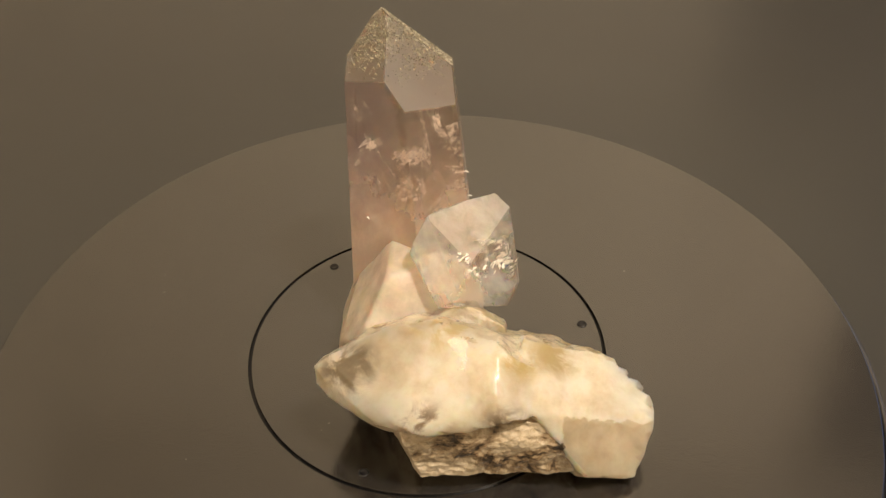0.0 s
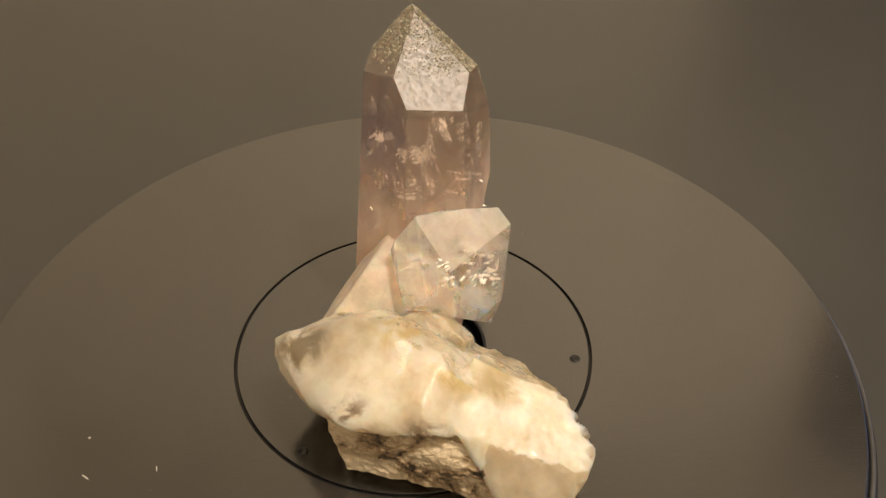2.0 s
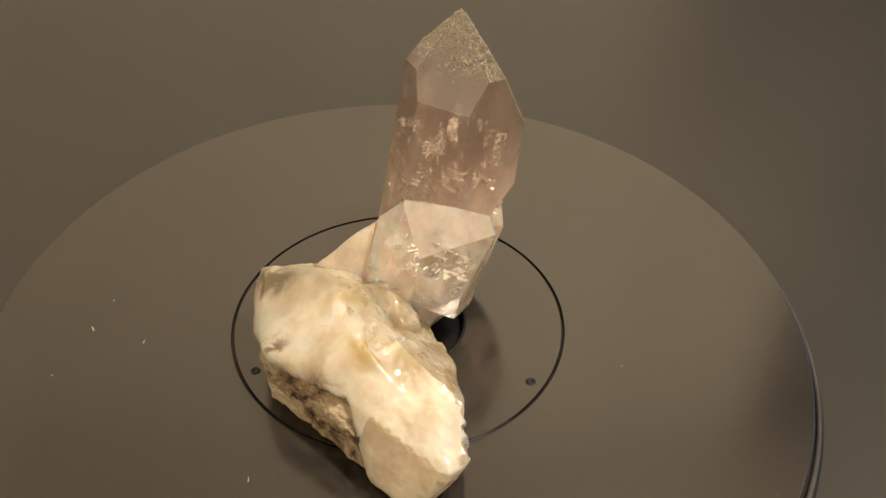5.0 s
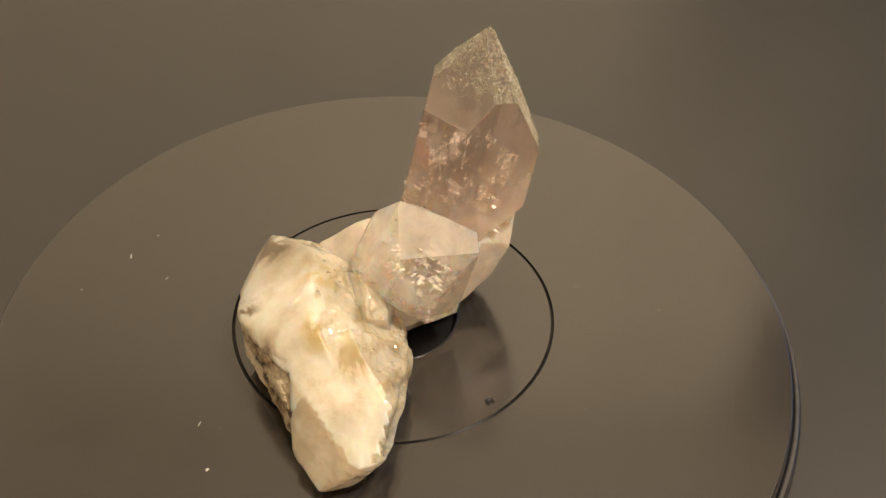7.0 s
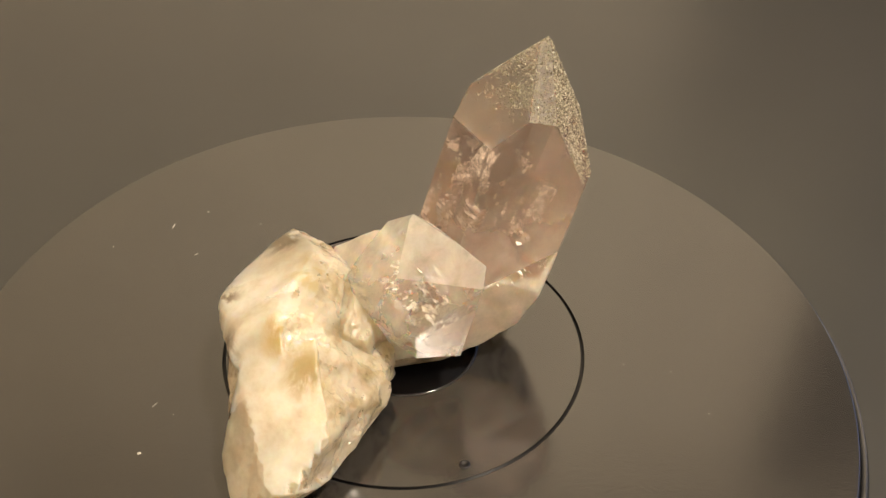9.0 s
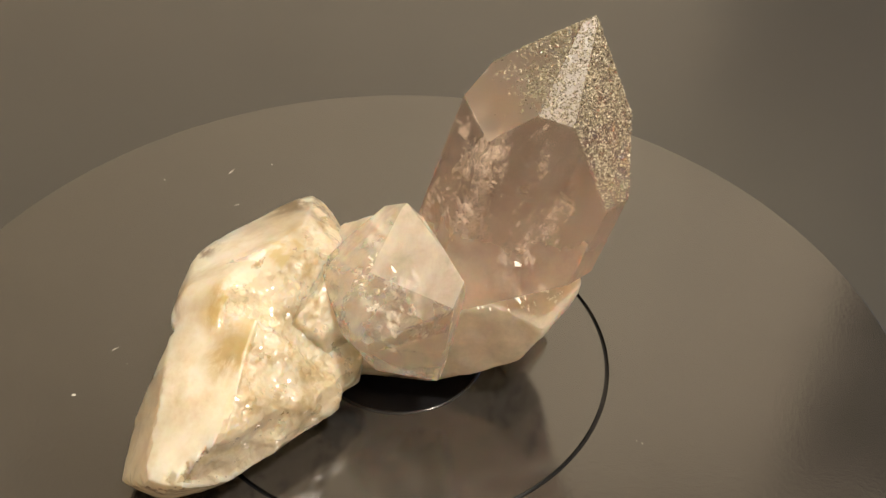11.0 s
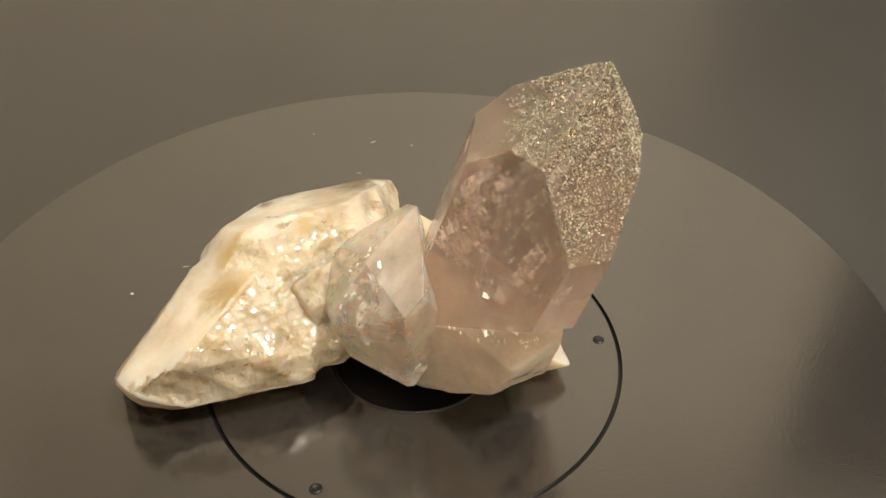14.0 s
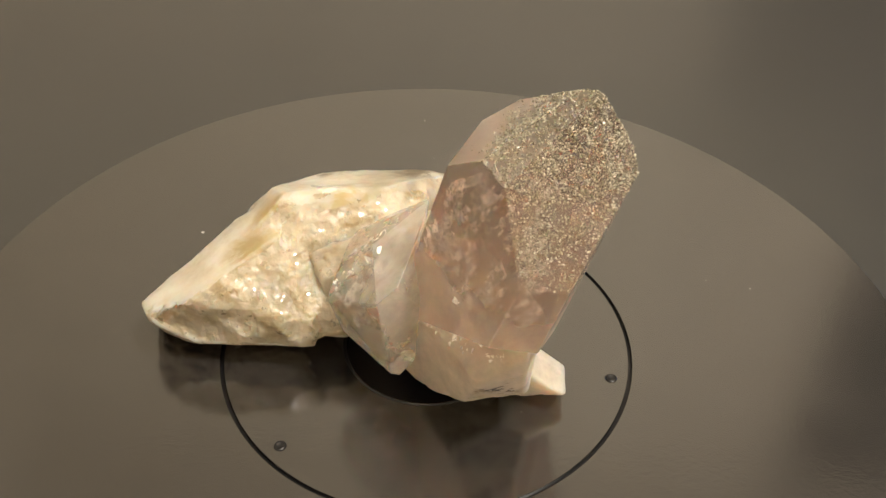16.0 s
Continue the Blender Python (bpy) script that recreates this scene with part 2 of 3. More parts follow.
def cut(bm, point, normal):
    geom = bm.verts[:] + bm.edges[:] + bm.faces[:]
    res = bmesh.ops.bisect_plane(bm, geom=geom, dist=1e-7, plane_co=point, plane_no=normal, clear_outer=True)
    edges = [e for e in res["geom_cut"] if isinstance(e, bmesh.types.BMEdge)]
    if len(edges) > 2:
        bmesh.ops.contextual_create(bm, geom=edges)


def block(centre, planes, half=0.12):
    """A convex body: a cube round centre, cut by planes given as (azimuth, elevation, distance in mm from the centre)."""
    bm = bmesh.new()
    bmesh.ops.create_cube(bm, size=2 * half)
    c = Vector(centre) * MM
    bmesh.ops.translate(bm, verts=bm.verts[:], vec=c)
    for az, el, d in planes:
        a, e = radians(az), radians(el)
        n = Vector((math.cos(e) * math.cos(a), math.cos(e) * math.sin(a), math.sin(e)))
        cut(bm, c + n * d * MM, n)
    bmesh.ops.recalc_face_normals(bm, faces=bm.faces[:])
    return bm


def fused(origin, bodies, sharp=110, fillet=1.5, grow=0.6):
    """Convex bodies grown together round a common inner point: each (centre, planes) as for block(), with soft edges and filled creases."""
    bm = bmesh.new()
    bmesh.ops.create_icosphere(bm, subdivisions=5, radius=1.0)
    o = np.array(origin, float)
    u = np.array([v.co.normalized()[:] for v in bm.verts])
    reach = []
    for centre, planes in bodies:
        az, el, d = np.radians([p[0] for p in planes]), np.radians([p[1] for p in planes]), np.array([p[2] for p in planes], float)
        n = np.stack([np.cos(el) * np.cos(az), np.cos(el) * np.sin(az), np.sin(el)], 1)
        h = np.maximum(d + grow - n @ (o - np.array(centre, float)), 0.3)
        reach.append(1 / (np.maximum(u @ n.T / h, 0) ** sharp).sum(1) ** (1 / sharp))
    top = np.max(reach, 0)
    r = top + fillet * np.log(sum(np.exp((q - top) / fillet) for q in reach))
    for v, p in zip(bm.verts, o + u * r[:, None]):
        v.co = Vector(p) * MM
    bmesh.ops.recalc_face_normals(bm, faces=bm.faces[:])
    return bm


def turned(profile, steps=128):
    """A body of revolution from (radius, height) pairs in metres, closed if the ends meet the axis."""
    bm = bmesh.new()
    rings = []
    for r, z in profile:
        if r == 0:
            rings.append([bm.verts.new((0, 0, z))])
        else:
            rings.append([bm.verts.new((r * math.cos(2 * math.pi * i / steps), r * math.sin(2 * math.pi * i / steps), z)) for i in range(steps)])
    for a, b in zip(rings, rings[1:]):
        for i in range(steps):
            j = (i + 1) % steps
            q = [a[i % len(a)], a[j % len(a)], b[j % len(b)], b[i % len(b)]]
            q = list(dict.fromkeys(q))
            if len(q) > 2:
                bm.faces.new(q)
    bmesh.ops.recalc_face_normals(bm, faces=bm.faces[:])
    return bm


# ---- the room ----
def slab(name, x0, y0, z0, x1, y1, z1, mat):
    bm = bmesh.new()
    bmesh.ops.create_cube(bm, size=1)
    for v in bm.verts:
        v.co = Vector(((x0 + x1) / 2 + v.co.x * (x1 - x0), (y0 + y1) / 2 + v.co.y * (y1 - y0), (z0 + z1) / 2 + v.co.z * (z1 - z0)))
    return tagged(link_mesh(name, bm, mat), kind="structure")


slab("floor", -1.6, -1.6, -0.82, 1.6, 1.6, -0.76, MAT_WALL)
slab("table_top", -0.9, -0.7, TABLE_Z - 0.03, 0.9, 0.9, TABLE_Z, MAT_TABLE)
slab("ceiling", -1.6, -1.6, 1.6, 1.6, 1.6, 1.7, MAT_WALL)
# Unseen; its paler tone brightens what the table mirrors on the left.
slab("wall_north", -1.6, 1.2, -0.82, 0.35, 1.3, 1.7, MAT_REFLECT_PALE)
# Dark panel and side added out of view to dim reflections at the right.
slab("unseen_dim_panel", 0.35, 1.2, -0.82, 0.7, 1.3, 0.65, MAT_REFLECT_DIM)
slab("wall_north_head", 0.35, 1.2, 0.65, 0.7, 1.3, 1.7, MAT_WALL)
slab("unseen_dim_side", 0.7, 1.2, -0.82, 1.1, 1.3, 1.7, MAT_REFLECT_DIM)
slab("wall_north_sill", 1.1, 1.2, -0.82, 1.6, 1.3, -0.05, MAT_WALL)
slab("wall_north_lintel", 1.1, 1.2, 1.25, 1.6, 1.3, 1.7, MAT_WALL)
slab("wall_south", -1.6, -1.7, -0.82, 1.6, -1.6, 1.7, MAT_WALL)
# Unseen; stands close in to brighten the left of the table.
slab("wall_west", -1.1, -1.7, -0.82, -1.0, 1.2, 1.7, MAT_WALL)
slab("wall_east", 1.6, -1.7, -0.82, 1.7, 0.35, 1.7, MAT_WALL)
slab("wall_east_sill", 1.6, 0.35, -0.82, 1.7, 1.2, -0.05, MAT_WALL)
slab("wall_east_lintel", 1.6, 0.35, 0.65, 1.7, 1.2, 1.7, MAT_WALL)

# ---- turntable ----
R_DISC, R_RING, R_HOLE = 0.1223, 0.050, 0.0457
turntable = tagged(new("turntable"), "round black glossy display turntable with a scribed ring on its platter", "turntable")
turntable.matrix_world = pose(0, 0, TABLE_Z)
part("base", turned([(0, 0), (0.112, 0), (0.113, 0.002), (0.113, 0.015), (0, 0.015)]), MAT_GROOVE, turntable)
platter = part("platter", turned([(0, -0.008), (0.120, -0.008), (R_DISC, -0.0065), (R_DISC, -0.0006), (R_DISC - 0.0002, -0.0001), (R_DISC - 0.0004, 0.0),
                                  (R_RING + 0.00052, 0.0), (R_RING + 0.00046, -0.0001), (R_RING + 0.00046, -0.0016), (R_RING - 0.00046, -0.0016), (R_RING - 0.00046, -0.0001), (R_RING - 0.00052, 0),
                                  (0.0206, 0), (0.0203, -0.0003), (0.0203, -0.004), (0, -0.004)], 256), MAT_PLATTER, turntable, "black acrylic platter")
platter.location = (0, 0, -TABLE_Z)
part("ring_groove", turned([(R_RING - 0.00045, -0.0012), (R_RING, -0.00115), (R_RING + 0.00045, -0.0012), (R_RING, -0.0013), (R_RING - 0.00045, -0.0012)], 256), MAT_GROOVE, platter)
part("rim", turned([(R_DISC - 0.0010, -0.0070), (R_DISC + 0.0001, -0.0020), (R_DISC + 0.0009, -0.0036), (R_DISC + 0.0014, -0.0040), (R_DISC + 0.0014, -0.0082), (R_DISC - 0.0010, -0.0070)], 256), MAT_RIM, platter, smooth=True)
part("rim_bead", turned([(R_DISC + 0.0013, -0.0050), (R_DISC + 0.0015, -0.0037), (R_DISC + 0.0021, -0.0033), (R_DISC + 0.0028, -0.0039), (R_DISC + 0.0028, -0.0055), (R_DISC + 0.0013, -0.0050)], 256), MAT_BEAD, platter, smooth=True)
part("rim_skirt", turned([(R_DISC + 0.0012, -0.0060), (R_DISC + 0.0027, -0.0050), (R_DISC + 0.0038, -0.0062), (R_DISC + 0.0044, -0.0100), (R_DISC + 0.0012, -0.0100), (R_DISC + 0.0012, -0.0060)], 256), MAT_RIM, platter, smooth=True)
part("hub_rim", turned([(0.0196, -0.0012), (0.0198, 0.0001), (0.0201, 0.0003), (0.0204, 0.00028), (0.0207, 0.00004), (0.0205, -0.0012), (0.0196, -0.0012)], 96), MAT_RIM, platter, smooth=True)
part("hub_well", turned([(0, -0.0035), (0.0199, -0.0035), (0.0202, -0.0037), (0, -0.0037)], 64), MAT_GROOVE, platter)
for k in range(3):
    a = radians(14.6 + 120 * k)
    hole = part("screw", turned([(0, 0.0001), (0.0006, 0.00012), (0.0009, 0.0003), (0.0012, 0.0003), (0.00145, 0.00003), (0.0014, -0.0007), (0, -0.0007)], 24), MAT_GROOVE, platter, smooth=True)
    hole.location = (R_HOLE * math.cos(a), R_HOLE * math.sin(a), 0.0)

# ---- quartz cluster ----
cluster = tagged(new("quartz_cluster"), "smoky quartz point on a milky quartz cluster", "mineral specimen")
AXIS = Vector((-0.07, 0.25, 0.965)).normalized()
E1 = Vector((0, 1, 0)).cross(AXIS).normalized()
E2 = AXIS.cross(E1)
MID, TIP = Vector((-5, 32, 45)) * MM, Vector((-12.4, 35.9, 86.2)) * MM


def axis_of(az, el):
    a, e = radians(az), radians(el)
    return Vector((math.cos(e) * math.cos(a), math.cos(e) * math.sin(a), math.sin(e)))


# sides and tip slopes of the tall point: azimuth, elevation, distance from MID in mm
SIDES = ((5.7, 6.0, 13.6), (62.9, -11.1, 13.4), (122.4, -14.8, 8.8), (180.0, 0.1, 16.3), (-121.3, 11.8, 21.3), (-56.4, 16.5, 22.8))
SLOPES = ((-48.5, 51.5, 28.7), (-135.8, 46.9, 31.9), (21.5, 49.9, 28.0), (67.6, 24.1, 18.0), (116.2, 22.8, 22.2), (167.9, 31.7, 29.2))
LEDGE = Vector((13.5, 21.5, 31.0)) * MM
LEDGE_N = Vector((0.437, 0.417, -0.797))


def prism():
    """The six sides at the angles of quartz, each at its own distance from the axis, and the six slopes at the tip."""
    bm = bmesh.new()
    bmesh.ops.create_cube(bm, size=0.3)
    bmesh.ops.translate(bm, verts=bm.verts[:], vec=MID)
    for az, el, d in SIDES + SLOPES:
        n = axis_of(az, el)
        cut(bm, MID + n * d * MM, n)
    return bm


def quartz_point():
    bm = prism()
    cut(bm, LEDGE, LEDGE_N)
    cut(bm, Vector((0, 0, 0.004)), Vector((0, 0, -1)))
    bmesh.ops.recalc_face_normals(bm, faces=bm.faces[:])
    return bm


def refine(bm, longest):
    """Split edges until none is longer."""
    for _ in range(9):
        bmesh.ops.triangulate(bm, faces=bm.faces[:])
        edges = [e for e in bm.edges if e.calc_length() > longest]
        if not edges:
            break
        bmesh.ops.subdivide_edges(bm, edges=edges, cuts=1)
    bmesh.ops.triangulate(bm, faces=bm.faces[:])


def roughen(bm, longest, amp, scale, rough_way=None, rough_amp=0.0, edge=0.5, seed=0, bands=None, under=None):
    """Worn and broken surface: rounded edges, uneven faces, and a coarse fracture on the side that faces rough_way;
    under paints down-facing faces dark as shade.
    """
    refine(bm, longest)
    for _ in range(2):
        bmesh.ops.smooth_vert(bm, verts=bm.verts[:], factor=edge, use_axis_x=True, use_axis_y=True, use_axis_z=True)
    bm.normal_update()
    off = Vector((seed * 1.7, seed * 0.9, seed * 2.3))
    moves, weight, sugar = [], {}, set()
    for v in bm.verts:
        p = v.co / MM
        d = amp * noise.fractal(p / scale + off, 0.8, 2.0, 4)
        if bands:
            d += 0.35 * noise.noise(p / 15 + off) + 0.12 * noise.noise(p / 6 - off)
        w = 0.0
        if rough_way is not None:
            w = min(1, max(0, (v.normal.dot(rough_way) - 0.45 + 0.18 * noise.noise(p / 5 + off)) / 0.25))
            weight[v] = w
            if w > 0:
                dist, _ = noise.voronoi(p / (scale * 0.9) + off)
                d += w * rough_amp * (noise.ridged_multi_fractal(p / (scale * 2.2) + off, 1.0, 2.1, 3, 1.0, 2.0) * 0.7 - 1.2 + 0.7 * dist[0] + 0.06 * noise.cell(p / 1.8 + off) + 0.10 * noise.noise(p / 1.6 + off))
        if bands and v.normal.y < 0.1 and p.z > 24:
            band = p.x - 11.5 + 0.12 * (p.z - 30) + 3.0 * noise.noise(p / 2.5 + off)
            if abs(band) < 2.8 - 0.25 * max(0, -27 - p.y):
                sugar.add(v)
        moves.append((v, v.normal * d * MM))
    for v, m in moves:
        v.co += m
    bm.normal_update()
    # Faces that look down go dark brown: partly broken stone, partly painted shade.
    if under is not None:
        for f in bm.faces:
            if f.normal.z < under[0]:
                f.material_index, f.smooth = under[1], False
    if rough_way is not None:
        for f in bm.faces:
            if all(v in sugar for v in f.verts):
                f.material_index = 2
            elif min(weight[v] for v in f.verts) > 0.3:
                f.material_index, f.smooth = 1, False
    return bm


def frosted(bm):
    """The slopes at the tip carry a fine frost."""
    bm.normal_update()
    for f in bm.faces:
        if any(f.normal.dot(axis_of(az, el)) > 0.99 for az, el, _ in SLOPES[:3]):
            f.material_index = 1
    return bm


def pale_roof(bm):
    """The small point's three-cornered inner reflection, painted pale on its roof, and the frosted narrow top."""
    roof, low = axis_of(-33.7, 47.5), Vector((14.0, -3.8, 36.5)) * MM
    sides = [roof.cross(low - Vector((0.2, 2.2, 45.6)) * MM).normalized(), roof.cross(Vector((22.1, 18.0, 37.6)) * MM - low).normalized()]
    for n in sides:
        bmesh.ops.bisect_plane(bm, geom=bm.verts[:] + bm.edges[:] + bm.faces[:], dist=1e-7, plane_co=low, plane_no=n)
    bm.normal_update()
    for f in bm.faces:
        c = f.calc_center_median()
        if f.normal.dot(roof) > 0.995 and all((c - low).dot(n) > 0 for n in sides) or f.normal.dot(axis_of(108.1, 70.1)) > 0.99:
            f.material_index = 1
    return bm


def bevelled(bm, width):
    bmesh.ops.bevel(bm, geom=bm.edges[:], offset=width, segments=1, affect="EDGES")
    return bm


part("smoky_point", frosted(bevelled(quartz_point(), 0.00018)), [MAT_SMOKY, MAT_FROST], cluster, "clear brown smoky quartz point")
ROOT = ((178.1, 20.6, 15.0), (69.2, -25.8, 15.6), (8.3, -25.8, 16.9), (-177.5, 33.8, 14.6), (61.3, -10.6, 19.5), (-175.1, 7.2, 20.1), (70.9, -57.8, 11.4), (0, -90, 15.8), (-75.5, 45.8, 29.3), (-91.5, 3.7, 37.2), (-120.4, -20.0, 34.2), (9.2, -4.1, 14.8), (134.7, -2.0, 12.7), (27.8, 26.7, 20.7))


def quartz_root():
    """The cloudy root under the ledge, running forward below the small point."""
    bm = block((-4, 18, 16), ROOT)
    cut(bm, LEDGE - LEDGE_N * 0.0004, -LEDGE_N)
    bmesh.ops.recalc_face_normals(bm, faces=bm.faces[:])
    return bm


def root_flank():
    """The part of the root that stands forward of the tall point."""
    bm = block((-4, 18, 16), ROOT + ((0, 90, 18), (62, 20, -4)))
    return bm


# Root undersides coloured dark in place of the shade beneath them.
part("point_root", roughen(quartz_root(), 0.0018, 0.35, 7, seed=3, under=(-0.45, 1)), [MAT_ROOT, MAT_ROCK_AND_SHADE], cluster, "cloudy pinkish quartz root", True)
part("root_flank", roughen(root_flank(), 0.0018, 0.3, 8, seed=9, under=(-0.3, 1)), [MAT_ROOT, MAT_ROCK_AND_SHADE], cluster, "cloudy pinkish quartz flank", True)
part("root_toe", roughen(block((-11.2, 26.4, 7), ((145, 0, 9.1), (145, 50, 4.0), (145, -70, 5.6), (55, 0, 4.2), (55, -30, 4), (-125, 0, 6), (-35, 0, 6), (0, -90, 6.5))), 0.0012, 0.2, 5, seed=4), MAT_ROOT, cluster, "white wedge at the foot of the root", True)
part("small_point", pale_roof(bevelled(block((11, 7, 28), ((-33.7, 47.5, 9.3), (-77.9, 48.7, 15.0), (19.7, -12.5, 11.6), (83.2, -10.0, 10.1), (-40.8, 19.0, 14.3), (-25.5, -15.4, 15.7), (127.5, 17.8, 9.0), (146.9, -3.7, 4.6), (108.1, 70.1, 16.4), (-118.3, 33.4, 20.4), (-8.9, -51.4, 16.9), (-83.9, -45.9, 13.3), (-170.9, -34.0, 6.8))), 0.0002)), [MAT_CLEAR, MAT_FROST_AND_REFLECTION], cluster, "small clear quartz point")
BACK = axis_of(76, 25)
CRYSTAL = ((-111.8, 64.8, 11.3), (76.7, 45.6, 16.4), (77.2, 82.4, 14.1), (-31.6, 46.4, 18.2), (-150.0, 10.3, 29.3), (-95.2, 1.2, 17.4), (-126.6, -48.4, 12.8), (-157.1, -30.1, 25.0), (0, 0, 33.2), (98.9, -5.7, 25.6), (121.3, 28.8, 20.7), (59.9, 0.9, 29.3), (-89.9, -39.8, 16.2), (0, -90, 9.4), (148.0, -7.3, 27.6), (-70, -50, 7.6), (-104.1, -27.7, 13.7), (-122.2, 40.9, 16.3), (-169.6, 20.7, 31.6), (-79.1, 31.8, 16.0), (134.2, 50.6, 19.6), (20.0, 50.0, 18.9))
SHOULDER = ((-38.3, 64.1, 9.4), (70.1, 47.9, 13.8), (-64.1, 35.0, 11.6), (2.2, -7.7, 18.2), (57.3, 1.1, 12.1), (58.7, -45.8, 11.2), (-11.0, -20.4, 18.0), (-86.9, -35.9, 16.7), (0, -90, 9.2), (180, 0, 13), (-93.7, 9.6, 16.7), (-8.9, 37.8, 16.6), (83.1, -15.7, 21.2), (33.1, -32.9, 13.0), (-132.3, -15, 12.1))


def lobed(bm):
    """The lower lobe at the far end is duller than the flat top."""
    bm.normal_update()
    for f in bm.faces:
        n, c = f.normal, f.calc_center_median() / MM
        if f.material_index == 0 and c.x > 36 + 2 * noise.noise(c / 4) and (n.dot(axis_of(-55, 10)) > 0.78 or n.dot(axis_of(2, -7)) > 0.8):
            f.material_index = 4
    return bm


part("milky_crystal", lobed(roughen(fused((28.5, -30, 15.5), (((8, -31, 18), CRYSTAL), ((40, -29, 11), SHOULDER))), 0.0008, 0.22, 9, BACK, 1.7, 0.3, 1, True, (-0.25, 3))), [MAT_MILKY, MAT_GOLD, MAT_SUGAR, MAT_ROCK_AND_SHADE, MAT_TAN], cluster, "milky white quartz crystal with a stained broken back and a cloudy lobe", True)
part("broken_foot", roughen(block((20, -36, 11), ((-84.6, 4.3, 9.9), (-82.4, 31.6, 10.8), (-149.9, -13.0, 21.9), (-159.9, 9.8, 26.1), (0, 0, 22), (0, 90, 9), (0, 45, 14.6), (-83.9, -59.0, 10.2), (90, 0, 14), (0, -90, 10.8))), 0.0009, 0.7, 5, seed=7), MAT_ROCK_AND_SHADE, cluster, "brown broken underside with dark seams")
part("rough_neck", roughen(block((11, -14, 24), ((0, 0, 11.0), (60, 0, 9), (120, 0, 7), (180, 0, 11), (-120, 0, 9), (-60, 0, 9), (-80, 55, 4.0), (0, -90, 14), (40, 50, 5.5), (150, 50, 6), (90, 60, 5.0), (60, 20, 7.0))), 0.0008, 0.5, 5, axis_of(-70, 60), 0.9, 0.6, 13), [MAT_GOLD, MAT_GOLD], cluster, "rough stained seam between the crystals", True)


def sand():
    """Grains that crust the slopes of the tall point, dense at the tip and thinner downwards."""
    rng = random.Random(5)
    bm = prism()
    cut(bm, LEDGE, LEDGE_N)
    bm.normal_update()
    cover = ((8, 17, 1.0), (6, 15, 0.8), (13, 26, 1.0), (12, 33, 1.0), (14, 30, 0.9), (6, 16, 0.6))
    edge_n, edge_d = axis_of(*SLOPES[2][:2]), SLOPES[2][2] * MM
    spots = []
    for f in bm.faces:
        kind = [c for c, s in zip(cover, SLOPES) if f.normal.dot(axis_of(s[0], s[1])) > 0.999]
        if not kind:
            continue
        full, none, dense = kind[0]
        vs = [v.co.copy() for v in f.verts]
        for i in range(1, len(vs) - 1):
            area = (vs[i] - vs[0]).cross(vs[i + 1] - vs[0]).length / 2 / MM ** 2
            for _ in range(int(area * 14)):
                a, b = rng.random(), rng.random()
                if a + b > 1:
                    a, b = 1 - a, 1 - b
                p = vs[0] + (vs[i] - vs[0]) * a + (vs[i + 1] - vs[0]) * b
                depth = (TIP - p).dot(AXIS) / MM
                patch = noise.noise(p / MM / 1.6) * 0.35 + noise.noise(p / MM / 5) * 0.5
                keep = dense * min(1, max(0, (none - depth + patch * 9) / (none - full)))
                if kind[0] is cover[0]:
                    keep *= min(1, max(0, 1.35 - (edge_d - edge_n.dot(p - MID)) / MM / 9))
                if rng.random() < keep * (0.85 + patch * 1.7):
                    spots.append((p, f.normal.copy()))
    bm.free()
    out = bmesh.new()
    for p, n in spots:
        r = rng.choice((0.11, 0.14, 0.17, 0.22, 0.28)) * rng.uniform(0.8, 1.1) * MM
        turn = Euler((rng.uniform(0, 6), rng.uniform(0, 6), rng.uniform(0, 6))).to_matrix()
        vs = [out.verts.new(p + n * r * 0.25 + turn @ Vector((x * r * rng.uniform(0.6, 1.3), y * r * rng.uniform(0.6, 1.3), z * r * rng.uniform(0.5, 1.0))))
              for x, y, z in ((1, 0, 0), (0, 1, 0), (-1, 0, 0), (0, -1, 0), (0, 0, 1), (0, 0, -1))]
        for i in range(4):
            out.faces.new((vs[i], vs[(i + 1) % 4], vs[4]))
            out.faces.new((vs[(i + 1) % 4], vs[i], vs[5]))
    return out


tagged(part("sand_crust", sand(), MAT_SAND, cluster, "crust of olive and pale sand grains"), kind="stuff")


def flake(place, normal, size, rng, grain=None, least=0.45):
    """A thin ragged crack inside a crystal."""
    bm = bmesh.new()
    n = Vector(normal).normalized()
    u = (grain - n * grain.dot(n)).normalized() if grain is not None else n.orthogonal().normalized()
    v = n.cross(u)
    top, low = bm.verts.new(Vector(place) + n * 0.00005), bm.verts.new(Vector(place) - n * 0.00005)
    rim = []
    count = rng.choice((7, 8, 9, 11))
    for i in range(count):
        a = 2 * math.pi * i / count
        r = size * rng.uniform(least, 1.1)
        rim.append(bm.verts.new(Vector(place) + u * r * 1.25 * math.cos(a) + v * r * 0.55 * math.sin(a) + n * size * rng.uniform(-0.12, 0.12)))
    for i in range(count):
        bm.faces.new((rim[i], rim[(i + 1) % count], top))
        bm.faces.new((rim[(i + 1) % count], rim[i], low))
    return bm


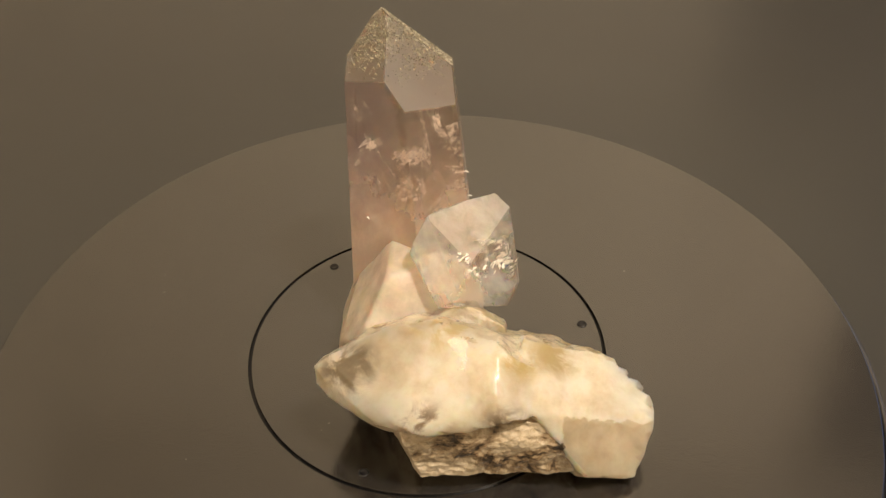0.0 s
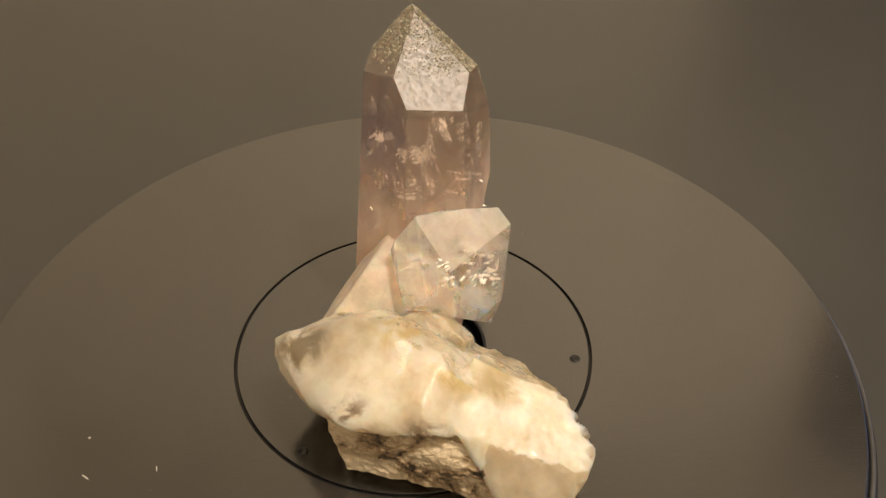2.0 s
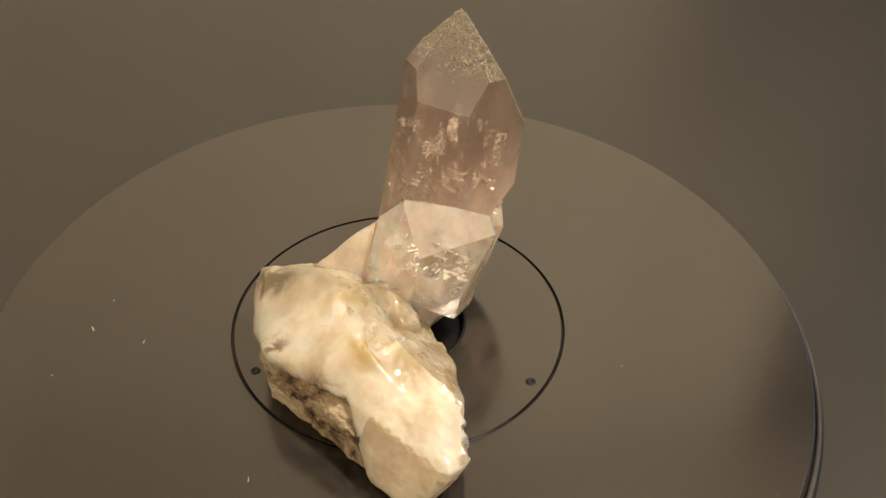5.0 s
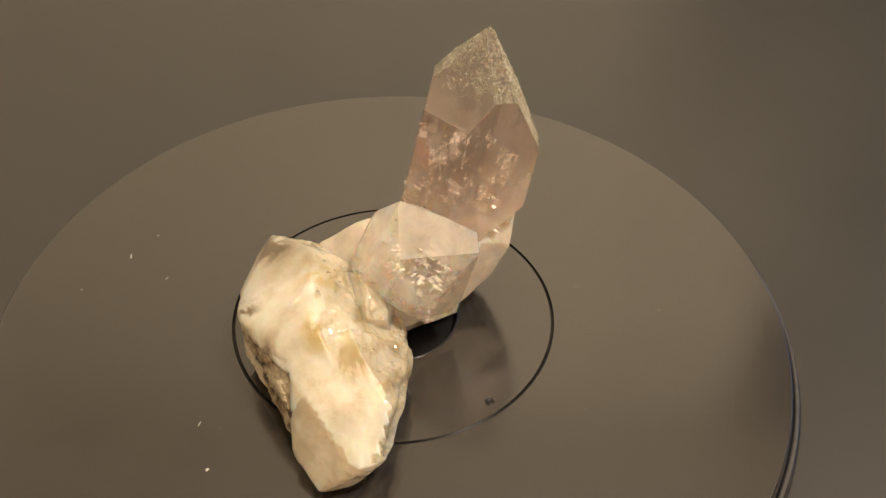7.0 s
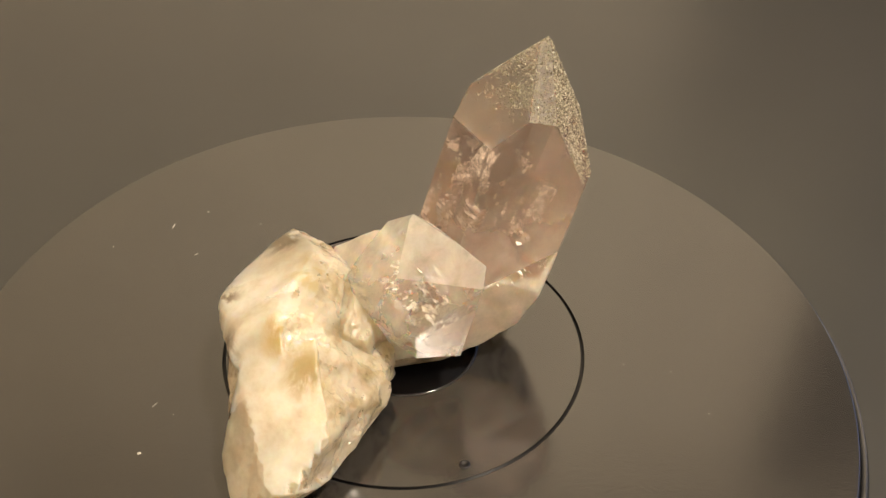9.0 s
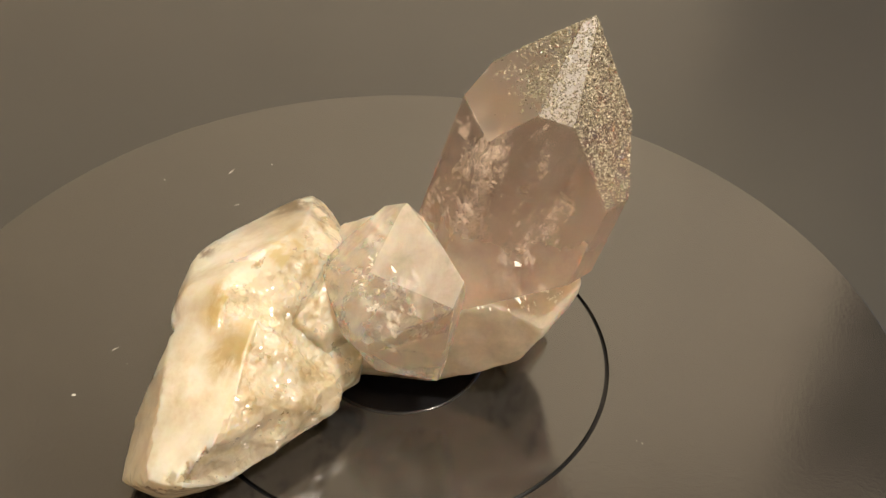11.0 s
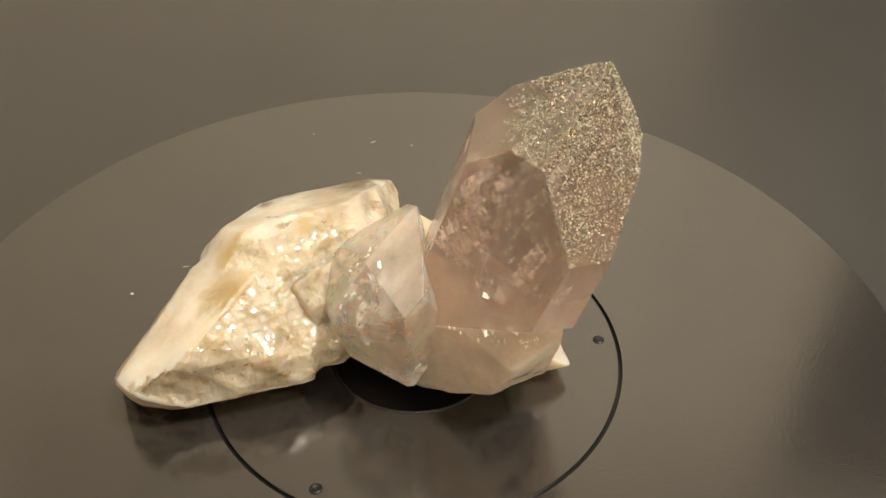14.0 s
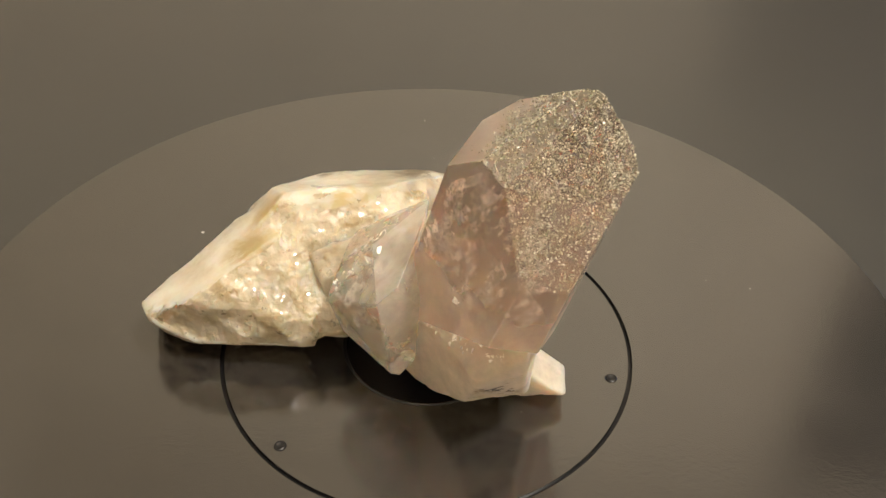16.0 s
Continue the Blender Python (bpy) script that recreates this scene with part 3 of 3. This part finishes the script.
# Places of inner glare, modelled as white flakes tilted to catch the lamp.
GLINTS = ((-14.7, 19.0, 56.1, (0.26, -0.5, 0.83), 2.4), (-4.4, 18.3, 53.8, (0.26, -0.5, 0.83), 3.2), (6.3, 17.3, 50.2, (0.35, 0.41, 0.84), 3.2), (6.0, 15.5, 46.0, (0.35, 0.41, 0.84), 2.6), (7.2, 28.4, 42.0, (0.34, 0.37, 0.86), 2.6), (5.5, 25.0, 40.0, (0.34, 0.37, 0.86), 3.0),
          (14.5, 7.0, 35.5, (0.29, 0.43, 0.85), 3.6), (14.0, 3.5, 33.0, (0.29, 0.43, 0.85), 3.0), (8.0, 33.5, 34.0, (0.33, 0.34, 0.88), 2.4), (9.5, 28.5, 33.0, (0.33, 0.34, 0.88), 2.4),
          (-15.8, 12.0, 37.5, (0.28, -0.5, 0.82), 3.4), (-14.5, 12.5, 33.5, (0.28, -0.5, 0.82), 2.4), (2.0, -3.2, 35.0, (0.24, -0.48, 0.85), 3.4), (4.5, -3.6, 31.5, (0.24, -0.48, 0.85), 3.2), (-4.5, 13.5, 45.0, (0.26, -0.5, 0.83), 2.2))


def shards(place, normal, size, count, rng, coarse=0.42):
    """A patch of small white flakes nearly in one plane, for cracks and inner reflections."""
    n = Vector(normal).normalized()
    u = n.orthogonal().normalized()
    v = n.cross(u)
    for _ in range(count):
        off = (u * rng.gauss(0, 0.42) + v * rng.gauss(0, 0.42) + n * rng.gauss(0, 0.12)) * size * MM
        tilt = (n + u * rng.gauss(0, 0.22) + v * rng.gauss(0, 0.22)).normalized()
        part("inclusion", flake(place + off, tilt, size * rng.uniform(0.12, coarse) * MM, rng, None, 0.25), MAT_GLINT, cluster, "bright white cracks and inner reflections")


def inclusions():
    rng = random.Random(21)
    for x, y, z, size in ((6.5, 17, 47, 4.2), (5, 23, 38, 5.0), (7, 26, 36, 3.4), (-13.5, 20.5, 56, 3.4), (-2, 17.5, 55, 4.6), (-14, 17, 40, 5.5), (-4, 16, 44, 3.6), (-17, 26, 48, 3.2), (2, 20, 62, 2.8), (3, 34, 50, 3.5), (9.0, 23, 34, 2.6), (8.5, 27, 35.5, 2.4)):
        n = Vector((rng.uniform(-1, 1), rng.uniform(-1, 0.2), rng.uniform(-0.2, 0.9)))
        part("inclusion", flake(Vector((x, y, z)) * MM, n, size * 1.5 * MM, rng, AXIS, 0.3), MAT_FLAKE, cluster, "pale crack veil")
    for _ in range(22):
        s = rng.uniform(-18, 24)
        p = MID + AXIS * s * MM + E1 * rng.uniform(-12, 9) * MM + E2 * rng.uniform(-15, 6) * MM
        n = AXIS * rng.uniform(-0.5, 0.8) + E1 * rng.uniform(-1, 1) + E2 * rng.uniform(-1, 1)
        part("inclusion", flake(p, n, rng.choice((0.5, 0.7, 0.9, 1.2, 1.6, 3.0)) * MM, rng, AXIS, 0.3), MAT_FLAKE, cluster, "pale crack veil")
    for _ in range(18):
        s = rng.uniform(-24, 2)
        p = MID + AXIS * s * MM + E1 * rng.uniform(-13, 10) * MM + E2 * rng.uniform(-18, 4) * MM
        n = AXIS * rng.uniform(-0.3, 0.9) + E1 * rng.uniform(-1, 1) + E2 * rng.uniform(-1, 0.4)
        part("inclusion", flake(p, n, rng.choice((0.6, 0.9, 1.3, 1.8, 3.4)) * MM, rng, AXIS, 0.3), MAT_FLAKE, cluster, "pale crack veil")
    for _ in range(34):
        p = Vector((10 + rng.uniform(-6, 7), 5 + rng.uniform(-8, 8), 28 + rng.uniform(-8, 9))) * MM
        n = Vector((rng.uniform(-0.3, 1), rng.uniform(-1, 1), rng.uniform(-0.2, 1)))
        part("inclusion", flake(p, n, rng.uniform(1.2, 3.6) * MM, rng), MAT_FLAKE, cluster, "pale crack veil")


    for x, y, z, n, size in GLINTS:
        shards(Vector((x, y, z)) * MM, n, size, 9, rng, 0.75)
    edge = [Vector(p) * MM for p in ((12.3, 19.0, 29.6), (9.6, 28.0, 29.6), (6.8, 35.5, 30.2), (1.0, 38.6, 32.0))]
    for p, q in zip(edge, edge[1:]):
        for k in range(4):
            shards(p.lerp(q, (k + rng.random()) / 4), (0.45, 0.35, 0.82), 1.5, 3, rng)
    c = Vector((11, 7, 28)) * MM
    for az, el, d, dx, dy, size in ((-77.9, 48.7, 12.6, -4, -2, 3.4), (-77.9, 48.7, 12.0, -1, -5, 3.2), (-40.8, 19.0, 11.8, 1, 0, 3.2), (-25.5, -15.4, 12.8, 0, 4, 3.0), (-33.7, 47.5, 7.4, 4, -5, 3.6), (-33.7, 47.5, 6.6, 5, 0, 3.0), (19.7, -12.5, 9.4, -1, 3, 3.0), (19.7, -12.5, 8.8, -4, 6, 2.8)):
        n = axis_of(az, el)
        u = Vector((0, 0, 1)).cross(n).normalized()
        shards(c + (n * d + u * dx + n.cross(u) * dy) * MM, n, size, 11, rng)


inclusions()


def dust():
    """Lint and specks that lie on the platter."""
    rng = random.Random(11)
    out = bmesh.new()
    known = ((-59.3, -70.5, 0.45), (17.6, -66.6, 0.35), (33.4, -68.5, 0.6), (-50, -88, 0.3), (-66, -60, 0.35), (-44, -62, 0.3))
    spots = [(x * MM, y * MM, r * MM) for x, y, r in known]
    for _ in range(34):
        a, q = rng.uniform(0, 2 * math.pi), 0.118 * math.sqrt(rng.random())
        spots.append((q * math.cos(a), q * math.sin(a), rng.uniform(0.05, 0.15) * MM))
    for x, y, r in spots:
        turn = rng.uniform(0, 6.3)
        long = rng.choice((1, 1, 1.6, 3))
        ring = []
        for i in range(6):
            b = 2 * math.pi * i / 6
            u, v = r * long * math.cos(b) * rng.uniform(0.7, 1.2), r * math.sin(b) * rng.uniform(0.6, 1.2) / math.sqrt(long)
            ring.append(out.verts.new((x + u * math.cos(turn) - v * math.sin(turn), y + u * math.sin(turn) + v * math.cos(turn), 0.00003)))
        top = out.verts.new((x, y, r * 0.5))
        for i in range(6):
            out.faces.new((ring[i], ring[(i + 1) % 6], top))
    return out


tagged(part("dust", dust(), MAT_DUST, platter, "pale specks of dust"), kind="stuff")


# ---- movement ----
def motions():
    times = [i * 0.5 for i in range(33)]
    walk(cluster, [(t, pose(0, 0, 0, 0, 0, -SPIN * t)) for t in times])
    walk(platter, [(t, pose(0, 0, -TABLE_Z, 0, 0, -SPIN * t)) for t in times])


motions()
